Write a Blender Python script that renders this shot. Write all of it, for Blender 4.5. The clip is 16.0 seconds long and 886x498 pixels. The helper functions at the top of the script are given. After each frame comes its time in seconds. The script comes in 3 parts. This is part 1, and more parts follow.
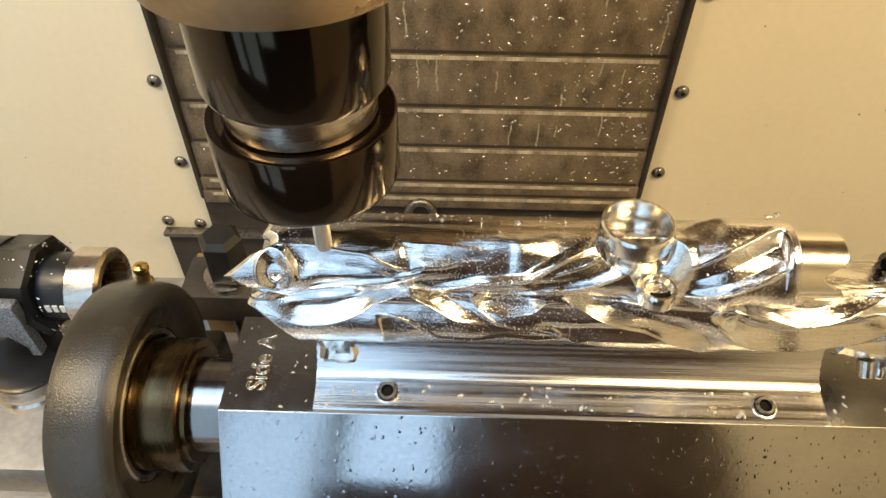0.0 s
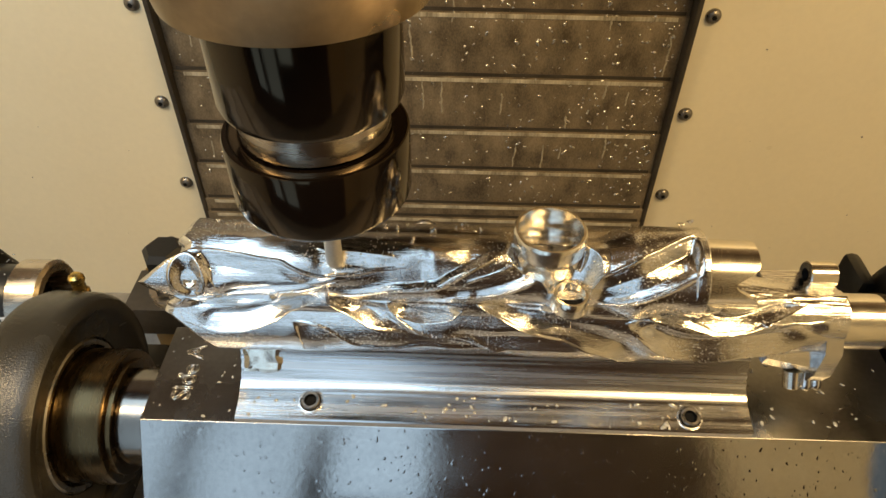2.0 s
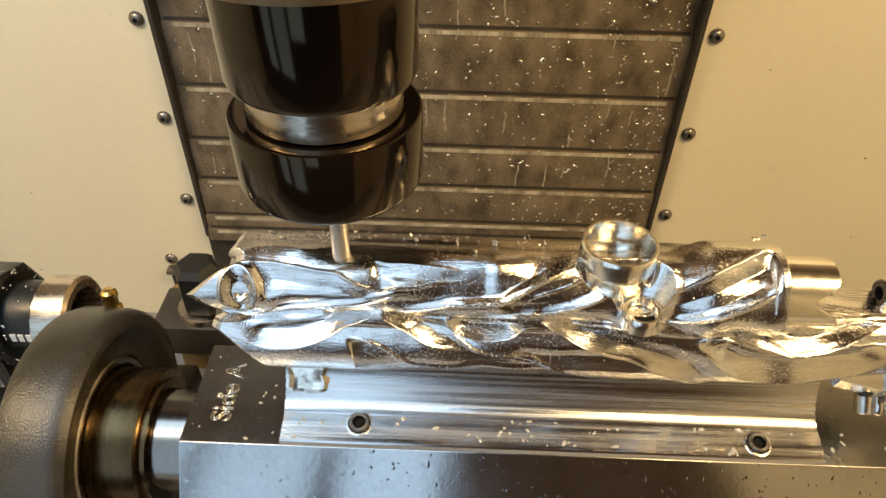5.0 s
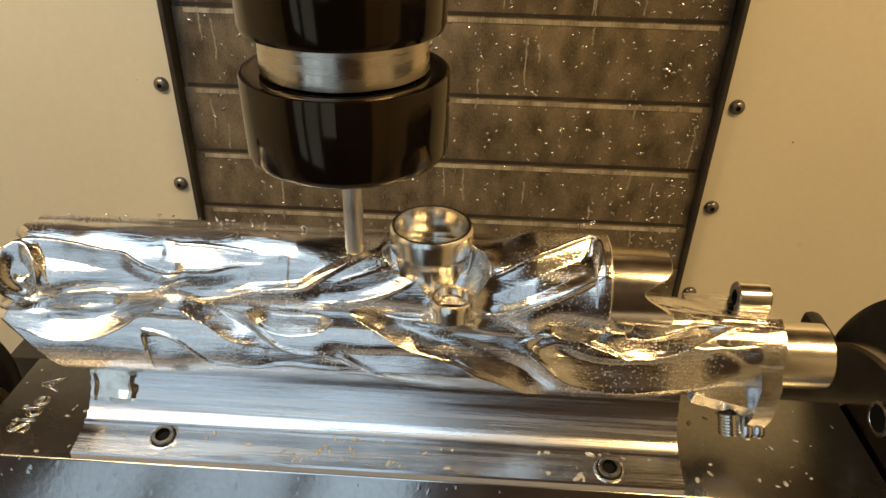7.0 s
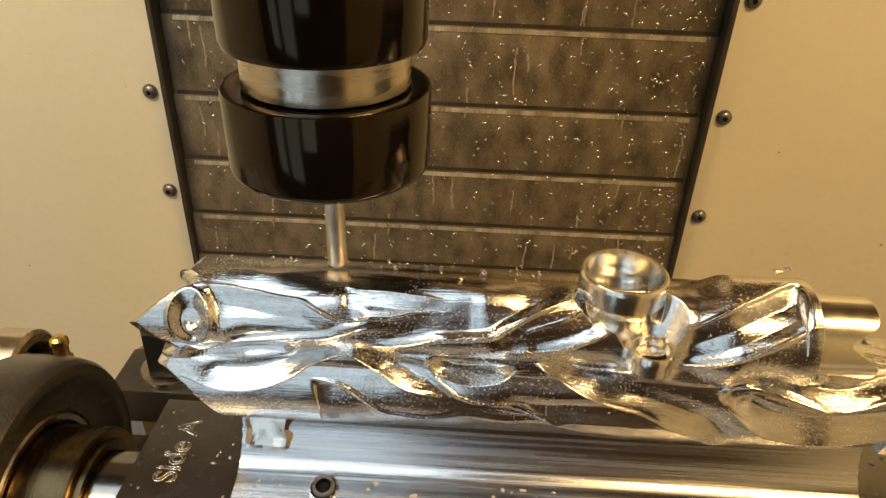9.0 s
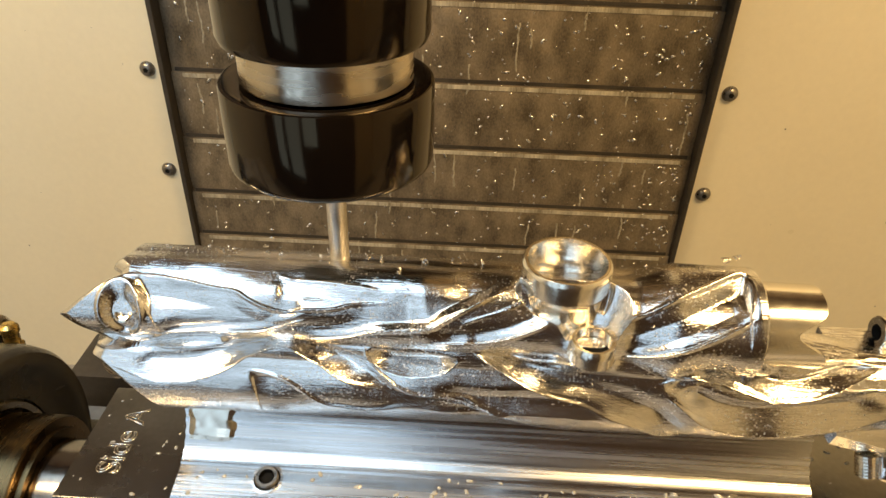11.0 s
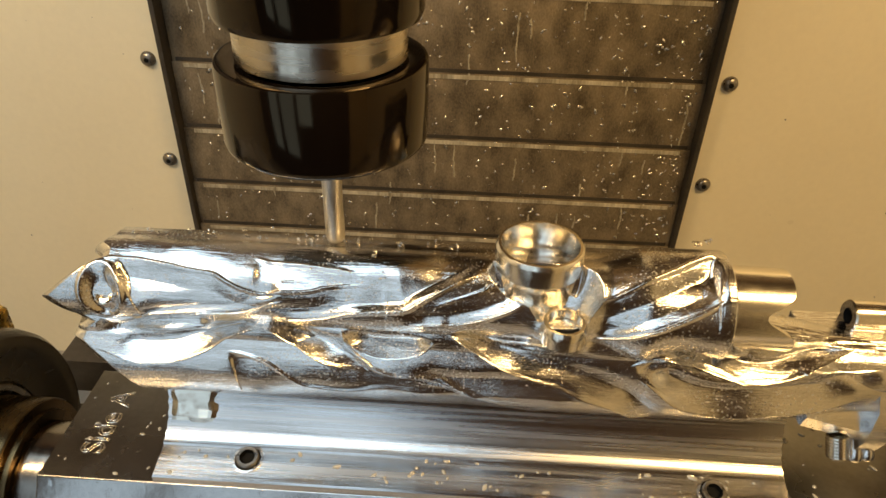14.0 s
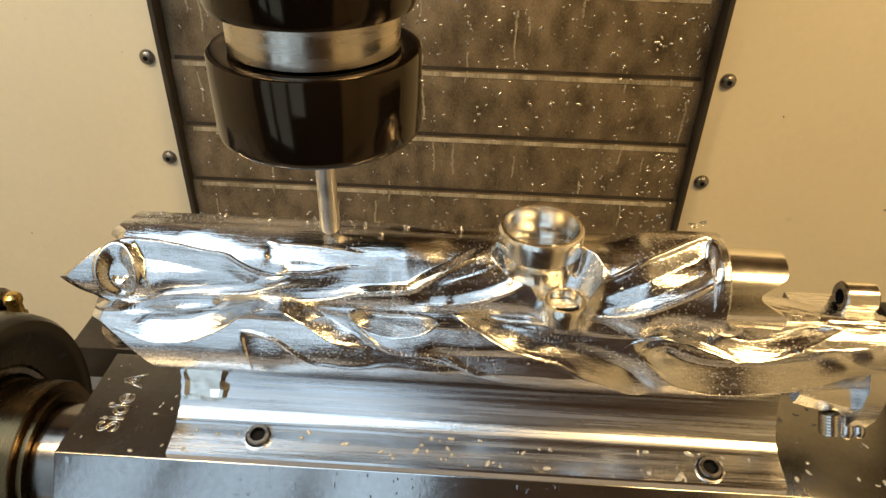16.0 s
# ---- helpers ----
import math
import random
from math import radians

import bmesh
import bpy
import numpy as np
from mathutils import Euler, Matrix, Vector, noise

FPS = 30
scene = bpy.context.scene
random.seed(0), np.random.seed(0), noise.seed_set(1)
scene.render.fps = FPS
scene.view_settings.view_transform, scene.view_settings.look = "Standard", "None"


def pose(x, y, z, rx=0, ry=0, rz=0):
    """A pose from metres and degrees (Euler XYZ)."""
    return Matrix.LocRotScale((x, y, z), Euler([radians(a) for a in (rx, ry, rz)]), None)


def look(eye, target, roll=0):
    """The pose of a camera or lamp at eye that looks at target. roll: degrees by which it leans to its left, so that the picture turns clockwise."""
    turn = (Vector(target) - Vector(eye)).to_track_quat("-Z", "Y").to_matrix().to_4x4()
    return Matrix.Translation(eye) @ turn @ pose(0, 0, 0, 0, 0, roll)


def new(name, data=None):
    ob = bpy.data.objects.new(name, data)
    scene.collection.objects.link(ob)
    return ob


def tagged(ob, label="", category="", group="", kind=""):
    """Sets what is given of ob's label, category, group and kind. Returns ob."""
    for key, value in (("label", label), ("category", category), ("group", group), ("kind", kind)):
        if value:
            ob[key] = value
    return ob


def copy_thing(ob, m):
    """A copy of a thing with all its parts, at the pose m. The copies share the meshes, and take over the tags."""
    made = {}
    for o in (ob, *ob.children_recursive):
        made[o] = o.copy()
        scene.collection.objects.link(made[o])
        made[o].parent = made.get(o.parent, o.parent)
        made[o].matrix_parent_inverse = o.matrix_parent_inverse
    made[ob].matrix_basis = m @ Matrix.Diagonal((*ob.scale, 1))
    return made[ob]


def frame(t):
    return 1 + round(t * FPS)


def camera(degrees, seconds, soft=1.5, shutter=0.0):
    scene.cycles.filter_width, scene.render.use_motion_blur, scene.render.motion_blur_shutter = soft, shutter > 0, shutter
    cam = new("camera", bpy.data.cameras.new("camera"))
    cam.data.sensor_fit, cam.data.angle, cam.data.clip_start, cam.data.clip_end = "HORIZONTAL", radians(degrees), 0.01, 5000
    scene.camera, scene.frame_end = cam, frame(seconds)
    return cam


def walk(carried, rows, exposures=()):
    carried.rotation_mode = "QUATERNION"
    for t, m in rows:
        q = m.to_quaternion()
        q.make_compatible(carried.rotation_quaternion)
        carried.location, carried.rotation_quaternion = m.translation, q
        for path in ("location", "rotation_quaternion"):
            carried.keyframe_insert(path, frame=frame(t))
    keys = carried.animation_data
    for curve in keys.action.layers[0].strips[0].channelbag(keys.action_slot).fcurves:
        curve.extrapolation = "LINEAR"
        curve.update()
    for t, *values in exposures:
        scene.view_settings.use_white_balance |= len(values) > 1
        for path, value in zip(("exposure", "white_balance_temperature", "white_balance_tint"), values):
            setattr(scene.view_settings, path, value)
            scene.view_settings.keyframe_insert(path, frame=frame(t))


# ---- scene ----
cam = camera(65.38, 16.0, soft=1.5)
# seconds, place in metres, pitch, roll, yaw
ROWS = [
    (0.0, 0.0504, -0.1914, 0.4287, -45.33, -0.46, 1.49),
    (0.5, 0.0500, -0.1930, 0.4281, -45.01, -0.47, 1.56),
    (1.0, 0.0499, -0.1956, 0.4261, -44.54, -0.52, 1.78),
    (1.5, 0.0476, -0.1954, 0.4261, -43.76, -0.58, 1.79),
    (2.0, 0.0472, -0.1962, 0.4235, -43.11, -0.52, 1.71),
    (2.5, 0.0484, -0.1961, 0.4241, -42.80, -0.53, 1.54),
    (3.0, 0.0479, -0.1945, 0.4245, -42.57, -0.62, 1.48),
    (5.5, 0.0420, -0.2001, 0.3975, -39.19, -1.08, 2.00),
    (6.0, 0.0440, -0.2024, 0.3774, -35.03, -0.97, 2.43),
    (6.5, 0.0400, -0.2042, 0.3627, -32.44, -1.09, 3.22),
    (7.0, 0.0396, -0.2027, 0.3627, -31.88, -1.21, 3.29),
    (7.5, 0.0403, -0.2011, 0.3636, -31.98, -1.41, 3.19),
    (8.0, 0.0430, -0.2025, 0.3656, -31.69, -1.50, 3.07),
    (8.5, 0.0431, -0.2024, 0.3670, -31.46, -1.72, 2.88),
    (11.0, 0.0417, -0.1949, 0.3687, -33.66, -1.53, 2.85),
    (11.5, 0.0418, -0.1983, 0.3679, -34.22, -1.40, 3.03),
    (12.0, 0.0429, -0.1969, 0.3684, -34.39, -1.37, 3.03),
    (12.5, 0.0443, -0.1988, 0.3672, -34.33, -1.38, 3.02),
    (13.0, 0.0444, -0.2011, 0.3661, -34.17, -1.39, 3.11),
    (13.5, 0.0440, -0.1989, 0.3676, -34.27, -1.44, 3.10),
    (14.0, 0.0444, -0.1981, 0.3685, -34.33, -1.48, 3.05),
    (14.5, 0.0443, -0.1977, 0.3683, -34.34, -1.44, 3.02),
    (15.0, 0.0448, -0.1974, 0.3682, -34.33, -1.42, 3.04),
    (15.5, 0.0465, -0.1993, 0.3680, -34.41, -1.36, 2.96),
    (16.0, 0.0470, -0.1999, 0.3683, -34.44, -1.37, 3.09),
]
# the phone's own exposure and white balance: seconds, stops, kelvin, tint
EXPOSURES = [(0.0, 0.0, 6700, 10), (0.5, -0.12, 6930, 10), (1.0, -0.24, 7030, 10), (1.5, -0.44, 7280, 10), (2.0, -0.48, 7580, 10), (2.5, -0.45, 7930, 11), (3.0, -0.25, 8080, 12), (5.5, -0.21, 7100, 11), (6.0, -0.5, 7730, 12), (6.5, -0.7, 7830, 12), (7.5, -0.75, 8330, 13), (8.5, -0.7, 8730, 14), (11.0, -0.31, 7880, 12), (12.0, -0.64, 8010, 12), (13.5, -0.61, 8230, 12), (14.5, -0.64, 8730, 14), (15.0, -0.43, 8530, 13), (16.0, -0.44, 7780, 12)]
walk(cam, [(t, pose(x, y, z, 90 + pitch, roll, yaw)) for t, x, y, z, pitch, roll, yaw in ROWS], EXPOSURES)

# the table's travel: seconds, along, across
TRAVEL = [
    (0.00, 0.0000, 0.0000),
    (0.50, -0.0176, 0.0007),
    (1.00, -0.0405, 0.0012),
    (1.50, -0.0582, 0.0003),
    (2.00, -0.0388, 0.0002),
    (2.50, -0.0154, -0.0014),
    (3.00, 0.0078, -0.0036),
    (3.75, 0.0415, -0.0045),
    (4.60, 0.0025, -0.0058),
    (5.50, -0.0402, -0.0064),
    (6.00, -0.0638, -0.0049),
    (6.50, -0.0834, -0.0017),
    (7.00, -0.0983, -0.0038),
    (7.27, -0.1068, -0.0062),
    (7.50, -0.1002, -0.0086),
    (8.00, -0.0789, -0.0103),
    (8.50, -0.0556, -0.0135),
    (9.79, 0.0025, -0.0170),
    (11.00, -0.0479, -0.0184),
    (11.50, -0.0688, -0.0185),
    (12.00, -0.0887, -0.0193),
    (12.50, -0.1011, -0.0158),
    (12.75, -0.1078, -0.0140),
    (13.00, -0.1000, -0.0125),
    (13.50, -0.0776, -0.0148),
    (14.00, -0.0546, -0.0176),
    (14.50, -0.0307, -0.0192),
    (15.00, -0.0172, -0.0178),
    (15.50, -0.0285, -0.0128),
    (16.00, -0.0514, -0.0094),
]
# the spindle's height: seconds, metres
PLUNGE = [
    (0.00, 0.0000),
    (0.50, -0.0037),
    (1.00, -0.0089),
    (1.50, -0.0043),
    (2.00, -0.0043),
    (2.50, -0.0017),
    (3.00, 0.0016),
    (5.50, -0.0015),
    (6.00, -0.0029),
    (6.50, -0.0033),
    (7.00, -0.0005),
    (7.50, 0.0025),
    (8.00, 0.0015),
    (8.50, 0.0016),
    (11.00, -0.0018),
    (11.50, 0.0001),
    (12.00, 0.0008),
    (12.50, 0.0015),
    (13.00, 0.0012),
    (13.50, 0.0015),
    (14.00, 0.0007),
    (14.50, -0.0011),
    (15.00, 0.0029),
    (15.50, 0.0026),
    (16.00, 0.0024),
]

# ---- light ----
world = bpy.data.worlds.new("room")
scene.world = world
world.use_nodes = True
world.node_tree.nodes["Background"].inputs[0].default_value = (0.55, 0.42, 0.28, 1)
world.node_tree.nodes["Background"].inputs[1].default_value = 0.015


def area_lamp(name, at, aim, sx, sy, watts, color):
    data = bpy.data.lights.new(name, "AREA")
    data.shape, data.size, data.size_y, data.energy, data.color = "RECTANGLE", sx, sy, watts, color
    ob = new(name, data)
    ob.matrix_world = look(at, aim)
    return ob


# daylight through the open front, and the machine's two warm work lights
for left, right, low, watts in ((-0.79, -0.56, -0.30, 2.0), (-0.52, -0.27, -0.30, 2.1), (-0.23, -0.03, 0.05, 1.5)):
    area_lamp("daylight_opening", ((left + right) / 2, -0.795, (low + 1.22) / 2), ((left + right) / 2, 0.5, (low + 1.0) / 2), right - left, 1.22 - low, watts, (0.50, 0.73, 1.0))
area_lamp("roof_opening", (-0.385, -0.35, 1.295), (-0.385, -0.35, 0.0), 0.80, 0.86, 12.8, (0.48, 0.73, 1.0))
area_lamp("warm_work_light", (0.70, -0.30, 1.10), (0.32, 0.47, 0.05), 0.60, 0.12, 16.5, (1.0, 0.72, 0.36))
area_lamp("warm_work_light", (-0.74, -0.30, 1.10), (-0.36, 0.47, 0.05), 0.60, 0.12, 15.0, (1.0, 0.75, 0.42))


# ---- materials ----
def shader(name, color, rough=0.5, metal=0.0, spread=0.25, scale=30.0, fine=400.0, bump=0.1, second=None, stretch=(1, 1, 1), coat=0.0, rough_spread=0.12):
    """Two scales of noise over colour, roughness and relief."""
    m = bpy.data.materials.new(name)
    m.use_nodes = True
    n, l = m.node_tree.nodes, m.node_tree.links
    b = n["Principled BSDF"]
    tc = n.new("ShaderNodeTexCoord")
    mp = n.new("ShaderNodeMapping")
    mp.inputs["Scale"].default_value = stretch
    l.new(tc.outputs["Object"], mp.inputs[0])
    big, small = n.new("ShaderNodeTexNoise"), n.new("ShaderNodeTexNoise")
    for node, s in ((big, scale), (small, fine)):
        node.inputs["Scale"].default_value = s
        node.inputs["Detail"].default_value = 5
        l.new(mp.outputs[0], node.inputs["Vector"])
    ramp = n.new("ShaderNodeValToRGB")
    lo = second or tuple(c * (1 - spread) for c in color)
    ramp.color_ramp.elements[0].color, ramp.color_ramp.elements[1].color = (*lo, 1), (*color, 1)
    ramp.color_ramp.elements[0].position, ramp.color_ramp.elements[1].position = 0.35, 0.65
    mix = n.new("ShaderNodeMix")
    mix.inputs[0].default_value = 0.35
    l.new(big.outputs[0], mix.inputs[2])
    l.new(small.outputs[0], mix.inputs[3])
    l.new(mix.outputs[0], ramp.inputs[0])
    l.new(ramp.outputs[0], b.inputs["Base Color"])
    rr = n.new("ShaderNodeMapRange")
    rr.inputs["From Min"].default_value, rr.inputs["From Max"].default_value = 0.3, 0.7
    rr.inputs["To Min"].default_value, rr.inputs["To Max"].default_value = max(0.02, rough - rough_spread), min(1, rough + rough_spread)
    l.new(big.outputs[0], rr.inputs[0])
    l.new(rr.outputs[0], b.inputs["Roughness"])
    bp = n.new("ShaderNodeBump")
    bp.inputs["Strength"].default_value, bp.inputs["Distance"].default_value = bump, 0.0006
    l.new(small.outputs[0], bp.inputs["Height"])
    l.new(bp.outputs[0], b.inputs["Normal"])
    b.inputs["Metallic"].default_value = metal
    b.inputs["Coat Weight"].default_value = coat
    return m


CREAM = shader("cream_paint", (0.80, 0.73, 0.56), 0.38, 0, 0.07, 3, 160, 0.04)
SLAT = shader("dirty_steel_cover", (0.275, 0.22, 0.155), 0.42, 0.35, 0.6, 48, 600, 0.45, second=(0.085, 0.068, 0.048), stretch=(1.0, 1, 0.6))
# worn plate edges, with the light they catch put into the colour
LIT_LIP = shader("worn_lit_plate_edge", (0.66, 0.60, 0.48), 0.40, 0.25, 0.7, 60, 500, 0.2, second=(0.20, 0.17, 0.12), stretch=(1, 1, 0.2))
# dark rails and clamp, also the painted shade on and under the cover
RAIL_SHADE = shader("dark_rail_and_shade", (0.06, 0.05, 0.04), 0.5, 0.2, 0.5, 40, 300, 0.2)
BOLT = shader("dull_bolt_steel", (0.28, 0.26, 0.24), 0.35, 0.9, 0.4, 200, 800, 0.1)
POLISH = shader("bright_milled_aluminium", (0.89, 0.88, 0.87), 0.20, 1.0, 0.28, 300, 1500, 0.26, stretch=(0.08, 1, 1), rough_spread=0.07)


def speckle(m, size, share):
    """Fine spray of matte droplets over part of a polished surface."""
    n, l = m.node_tree.nodes, m.node_tree.links
    p = n["Principled BSDF"]
    tc, cells, patch = n.new("ShaderNodeTexCoord"), n.new("ShaderNodeTexVoronoi"), n.new("ShaderNodeTexNoise")
    cells.inputs["Scale"].default_value, patch.inputs["Scale"].default_value, patch.inputs["Detail"].default_value = size, 26, 4
    l.new(tc.outputs["Object"], cells.inputs["Vector"])
    l.new(tc.outputs["Object"], patch.inputs["Vector"])
    spot, where = n.new("ShaderNodeMapRange"), n.new("ShaderNodeMapRange")
    for node, a, z in ((spot, 0.27, 0.16), (where, share, share + 0.12)):
        node.inputs["From Min"].default_value, node.inputs["From Max"].default_value = a, z
    l.new(cells.outputs["Distance"], spot.inputs[0])
    l.new(patch.outputs[0], where.inputs[0])
    both = n.new("ShaderNodeMath")
    both.operation = "MULTIPLY"
    l.new(spot.outputs[0], both.inputs[0])
    l.new(where.outputs[0], both.inputs[1])
    mix = n.new("ShaderNodeMix")
    l.new(both.outputs[0], mix.inputs[0])
    l.new(p.inputs["Roughness"].links[0].from_socket, mix.inputs[2])
    mix.inputs[3].default_value = 0.50
    l.new(mix.outputs[0], p.inputs["Roughness"])


speckle(POLISH, 760, 0.45)
RAW = shader("milled_stock_aluminium", (0.88, 0.88, 0.89), 0.24, 1.0, 0.35, 380, 1500, 0.12, stretch=(0.015, 1, 1), rough_spread=0.12)
TUBE = shader("bored_tube_aluminium", (0.88, 0.84, 0.76), 0.20, 1.0, 0.1, 200, 1200, 0.05, stretch=(1, 1, 3), rough_spread=0.03)
DARKTURN = shader("dark_turned_collar", (0.12, 0.080, 0.040), 0.27, 1.0, 0.2, 60, 600, 0.03, stretch=(6, 1, 1), rough_spread=0.04)
# block steel made lighter: the front's daylight put into its colour
LITFACE = shader("lit_block_face", (0.50, 0.50, 0.50), 0.15, 1.0, 0.18, 30, 420, 0.05, rough_spread=0.04)
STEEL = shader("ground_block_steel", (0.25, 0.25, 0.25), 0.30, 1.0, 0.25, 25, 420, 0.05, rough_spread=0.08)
SHAFT = shader("turned_steel", (0.26, 0.24, 0.22), 0.18, 1.0, 0.15, 60, 600, 0.03, stretch=(6, 1, 1), rough_spread=0.04)
BLACK = shader("black_oxide_steel", (0.006, 0.004, 0.003), 0.10, 0.0, 0.30, 25, 300, 0.012, stretch=(6, 6, 0.3), rough_spread=0.05)
BLACK.node_tree.nodes["Principled BSDF"].inputs["IOR"].default_value = 1.46
BLACK.node_tree.nodes["Principled BSDF"].inputs["Specular Tint"].default_value = (1.0, 0.74, 0.46, 1)
COLLAR = shader("ground_collar_steel", (0.64, 0.57, 0.48), 0.26, 1.0, 0.06, 40, 500, 0.02, stretch=(1, 1, 8))
BRONZE = shader("worn_spindle_nose", (0.42, 0.31, 0.19), 0.34, 1.0, 0.3, 30, 300, 0.05)
CARBIDE = shader("carbide", (0.62, 0.60, 0.56), 0.48, 1.0, 0.2, 200, 900, 0.05)
CAST = shader("grey_cast_iron_paint", (0.042, 0.037, 0.028), 0.20, 0.1, 0.3, 40, 1300, 0.45)
SEAL = shader("bearing_steel", (0.35, 0.33, 0.30), 0.3, 1.0, 0.3, 80, 500, 0.05)
BRASS = shader("brass", (0.75, 0.52, 0.18), 0.25, 1.0, 0.25, 200, 900, 0.05)
RUBBER = shader("black_plastic", (0.011, 0.011, 0.011), 0.42, 0, 0.4, 60, 500, 0.15)
GLITTER = shader("chip_covered_plate", (0.45, 0.46, 0.48), 0.4, 0.8, 0.7, 700, 1500, 0.8, second=(0.05, 0.08, 0.12))
TABLE = shader("worn_table_iron", (0.42, 0.41, 0.40), 0.5, 0.5, 0.4, 18, 220, 0.12, second=(0.26, 0.25, 0.24))
# near-black for shallow holes: the darkness inside put into the colour
HOLE_SHADE = shader("hole_shade", (0.006, 0.006, 0.006), 0.7, 0.0, 0.3, 100, 400, 0.05)
HOLE_SHADE.node_tree.nodes["Principled BSDF"].inputs["Specular IOR Level"].default_value = 0.15
WHITE = shader("white_print", (0.75, 0.75, 0.73), 0.5, 0, 0.1, 200, 900, 0.02)
YELLOW = shader("yellow_plastic", (0.34, 0.20, 0.05), 0.5, 0, 0.3, 60, 400, 0.1)
ENGRAVE = shader("cut_letter_metal", (0.80, 0.78, 0.74), 0.22, 1.0, 0.3, 500, 1200, 0.2)
OIL = shader("coolant_drop", (0.45, 0.44, 0.40), 0.10, 0.0, 0.3, 200, 900, 0.02, coat=0.6)
STREAK = shader("dried_coolant", (0.42, 0.38, 0.30), 0.5, 0, 0.5, 120, 600, 0.1)
# dark brown for unseen surfaces, set by what the metal should reflect
UNSEEN_DARK = shader("unseen_reflection_dark", (0.060, 0.032, 0.018), 0.6, 0, 0.6, 3, 60, 0.05)


# ---- mesh helpers ----
def finish(bm, name, mat, sharp=35):
    me = bpy.data.meshes.new(name)
    bmesh.ops.recalc_face_normals(bm, faces=bm.faces)
    bm.to_mesh(me)
    bm.free()
    me.materials.append(mat)
    me.polygons.foreach_set("use_smooth", [True] * len(me.polygons))
    me.set_sharp_from_angle(angle=radians(sharp))
    return me


def part(name, bm, mat, parent=None, label="", sharp=35):
    ob = new(name, finish(bm, name, mat, sharp))
    ob.parent = parent
    if label:
        tagged(ob, label)
    return ob


def thing(name, label, category, at=(0, 0, 0), group="", kind=""):
    ob = new(name)
    ob.location = at
    ob.empty_display_size = 0.02
    return tagged(ob, label, category, group, kind)


def box(x0, x1, y0, y1, z0, z1, bevel=0.0, seg=2, bm=None):
    own = bmesh.new()
    bmesh.ops.create_cube(own, size=1.0)
    for v in own.verts:
        v.co = Vector(((x0, x1)[v.co.x > 0], (y0, y1)[v.co.y > 0], (z0, z1)[v.co.z > 0]))
    if bevel:
        bmesh.ops.bevel(own, geom=own.edges[:], offset=bevel, segments=seg, affect="EDGES", profile=0.6)
    return merge(bm, own) if bm else own


def merge(bm, other):
    tmp = bpy.data.meshes.new("tmp")
    other.to_mesh(tmp)
    other.free()
    bm.from_mesh(tmp)
    bpy.data.meshes.remove(tmp)
    return bm


AXIS = {"z": Matrix.Identity(4), "x": Matrix.Rotation(radians(90), 4, "Y"), "y": Matrix.Rotation(radians(-90), 4, "X")}


def lathe(profile, at=(0, 0, 0), axis="z", seg=64, turn=None):
    """Revolves (radius, height) pairs about an axis."""
    bm = bmesh.new()
    m = Matrix.Translation(at) @ (turn or AXIS[axis])
    rings = []
    for r, h in profile:
        if r < 1e-6:
            rings.append([bm.verts.new(m @ Vector((0, 0, h)))])
        else:
            rings.append([bm.verts.new(m @ Vector((r * math.cos(2 * math.pi * i / seg), r * math.sin(2 * math.pi * i / seg), h))) for i in range(seg)])
    for a, b in zip(rings, rings[1:]):
        for i in range(seg):
            j = (i + 1) % seg
            if len(a) == 1 and len(b) == 1:
                continue
            if len(a) == 1:
                bm.faces.new((a[0], b[i], b[j]))
            elif len(b) == 1:
                bm.faces.new((a[i], b[0], a[j]))
            else:
                bm.faces.new((a[i], b[i], b[j], a[j]))
    return bm


def prism(outline, x0, x1, steps=1, wobble=0.0):
    """A closed (y, z) outline drawn out along x."""
    bm = bmesh.new()
    rows = []
    for k in range(steps + 1):
        x = x0 + (x1 - x0) * k / steps
        rows.append([bm.verts.new((x + (wobble * math.sin(37 * y * 40 + 11 * z * 90) if k in (0, steps) else 0), y, z)) for y, z in outline])
    n = len(outline)
    for a, b in zip(rows, rows[1:]):
        for i in range(n):
            bm.faces.new((a[i], a[(i + 1) % n], b[(i + 1) % n], b[i]))
    bm.faces.new(rows[0])
    bm.faces.new(rows[-1])
    return bm


# ---- the machine's enclosure ----
def structure(name, bm, mat, label):
    return tagged(part(name, bm, mat), label, kind="structure")


structure("wall_back_left", box(-1.1, -0.268, 0.472, 0.50, -0.60, 0.40), CREAM, "cream painted sheet metal wall of the enclosure")
# upper back walls are out of view, darkened to dim the block top's reflection
structure("wall_back_left_upper", box(-1.1, -0.268, 0.472, 0.50, 0.40, 1.30), UNSEEN_DARK, "unseen upper wall, made dark to dim reflections")
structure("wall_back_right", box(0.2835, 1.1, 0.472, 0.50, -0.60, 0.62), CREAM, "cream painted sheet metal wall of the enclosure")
structure("wall_back_right_upper", box(0.2835, 1.1, 0.472, 0.50, 0.62, 1.30), UNSEEN_DARK, "unseen upper wall, made dark to dim reflections")
structure("wall_back_upper", box(-0.268, 0.2835, 0.474, 0.50, 0.85, 1.30), CREAM, "cream painted sheet above the way cover")
structure("wall_left", box(-1.12, -1.1, -0.80, 0.50, -0.60, 1.30), CREAM, "cream painted side wall of the enclosure")
structure("wall_right", box(1.1, 1.12, -0.80, 0.50, -0.60, 1.30), CREAM, "cream painted side wall of the enclosure")
# unseen roof, dark so that the metal's right half reflects dark brown
structure("ceiling_right", box(0.02, 1.12, -0.80, 0.50, 1.30, 1.32), UNSEEN_DARK, "unseen roof, made dark for the reflections")
structure("ceiling_left", box(-1.12, -0.79, -0.80, 0.50, 1.30, 1.32), UNSEEN_DARK, "unseen roof, made dark for the reflections")
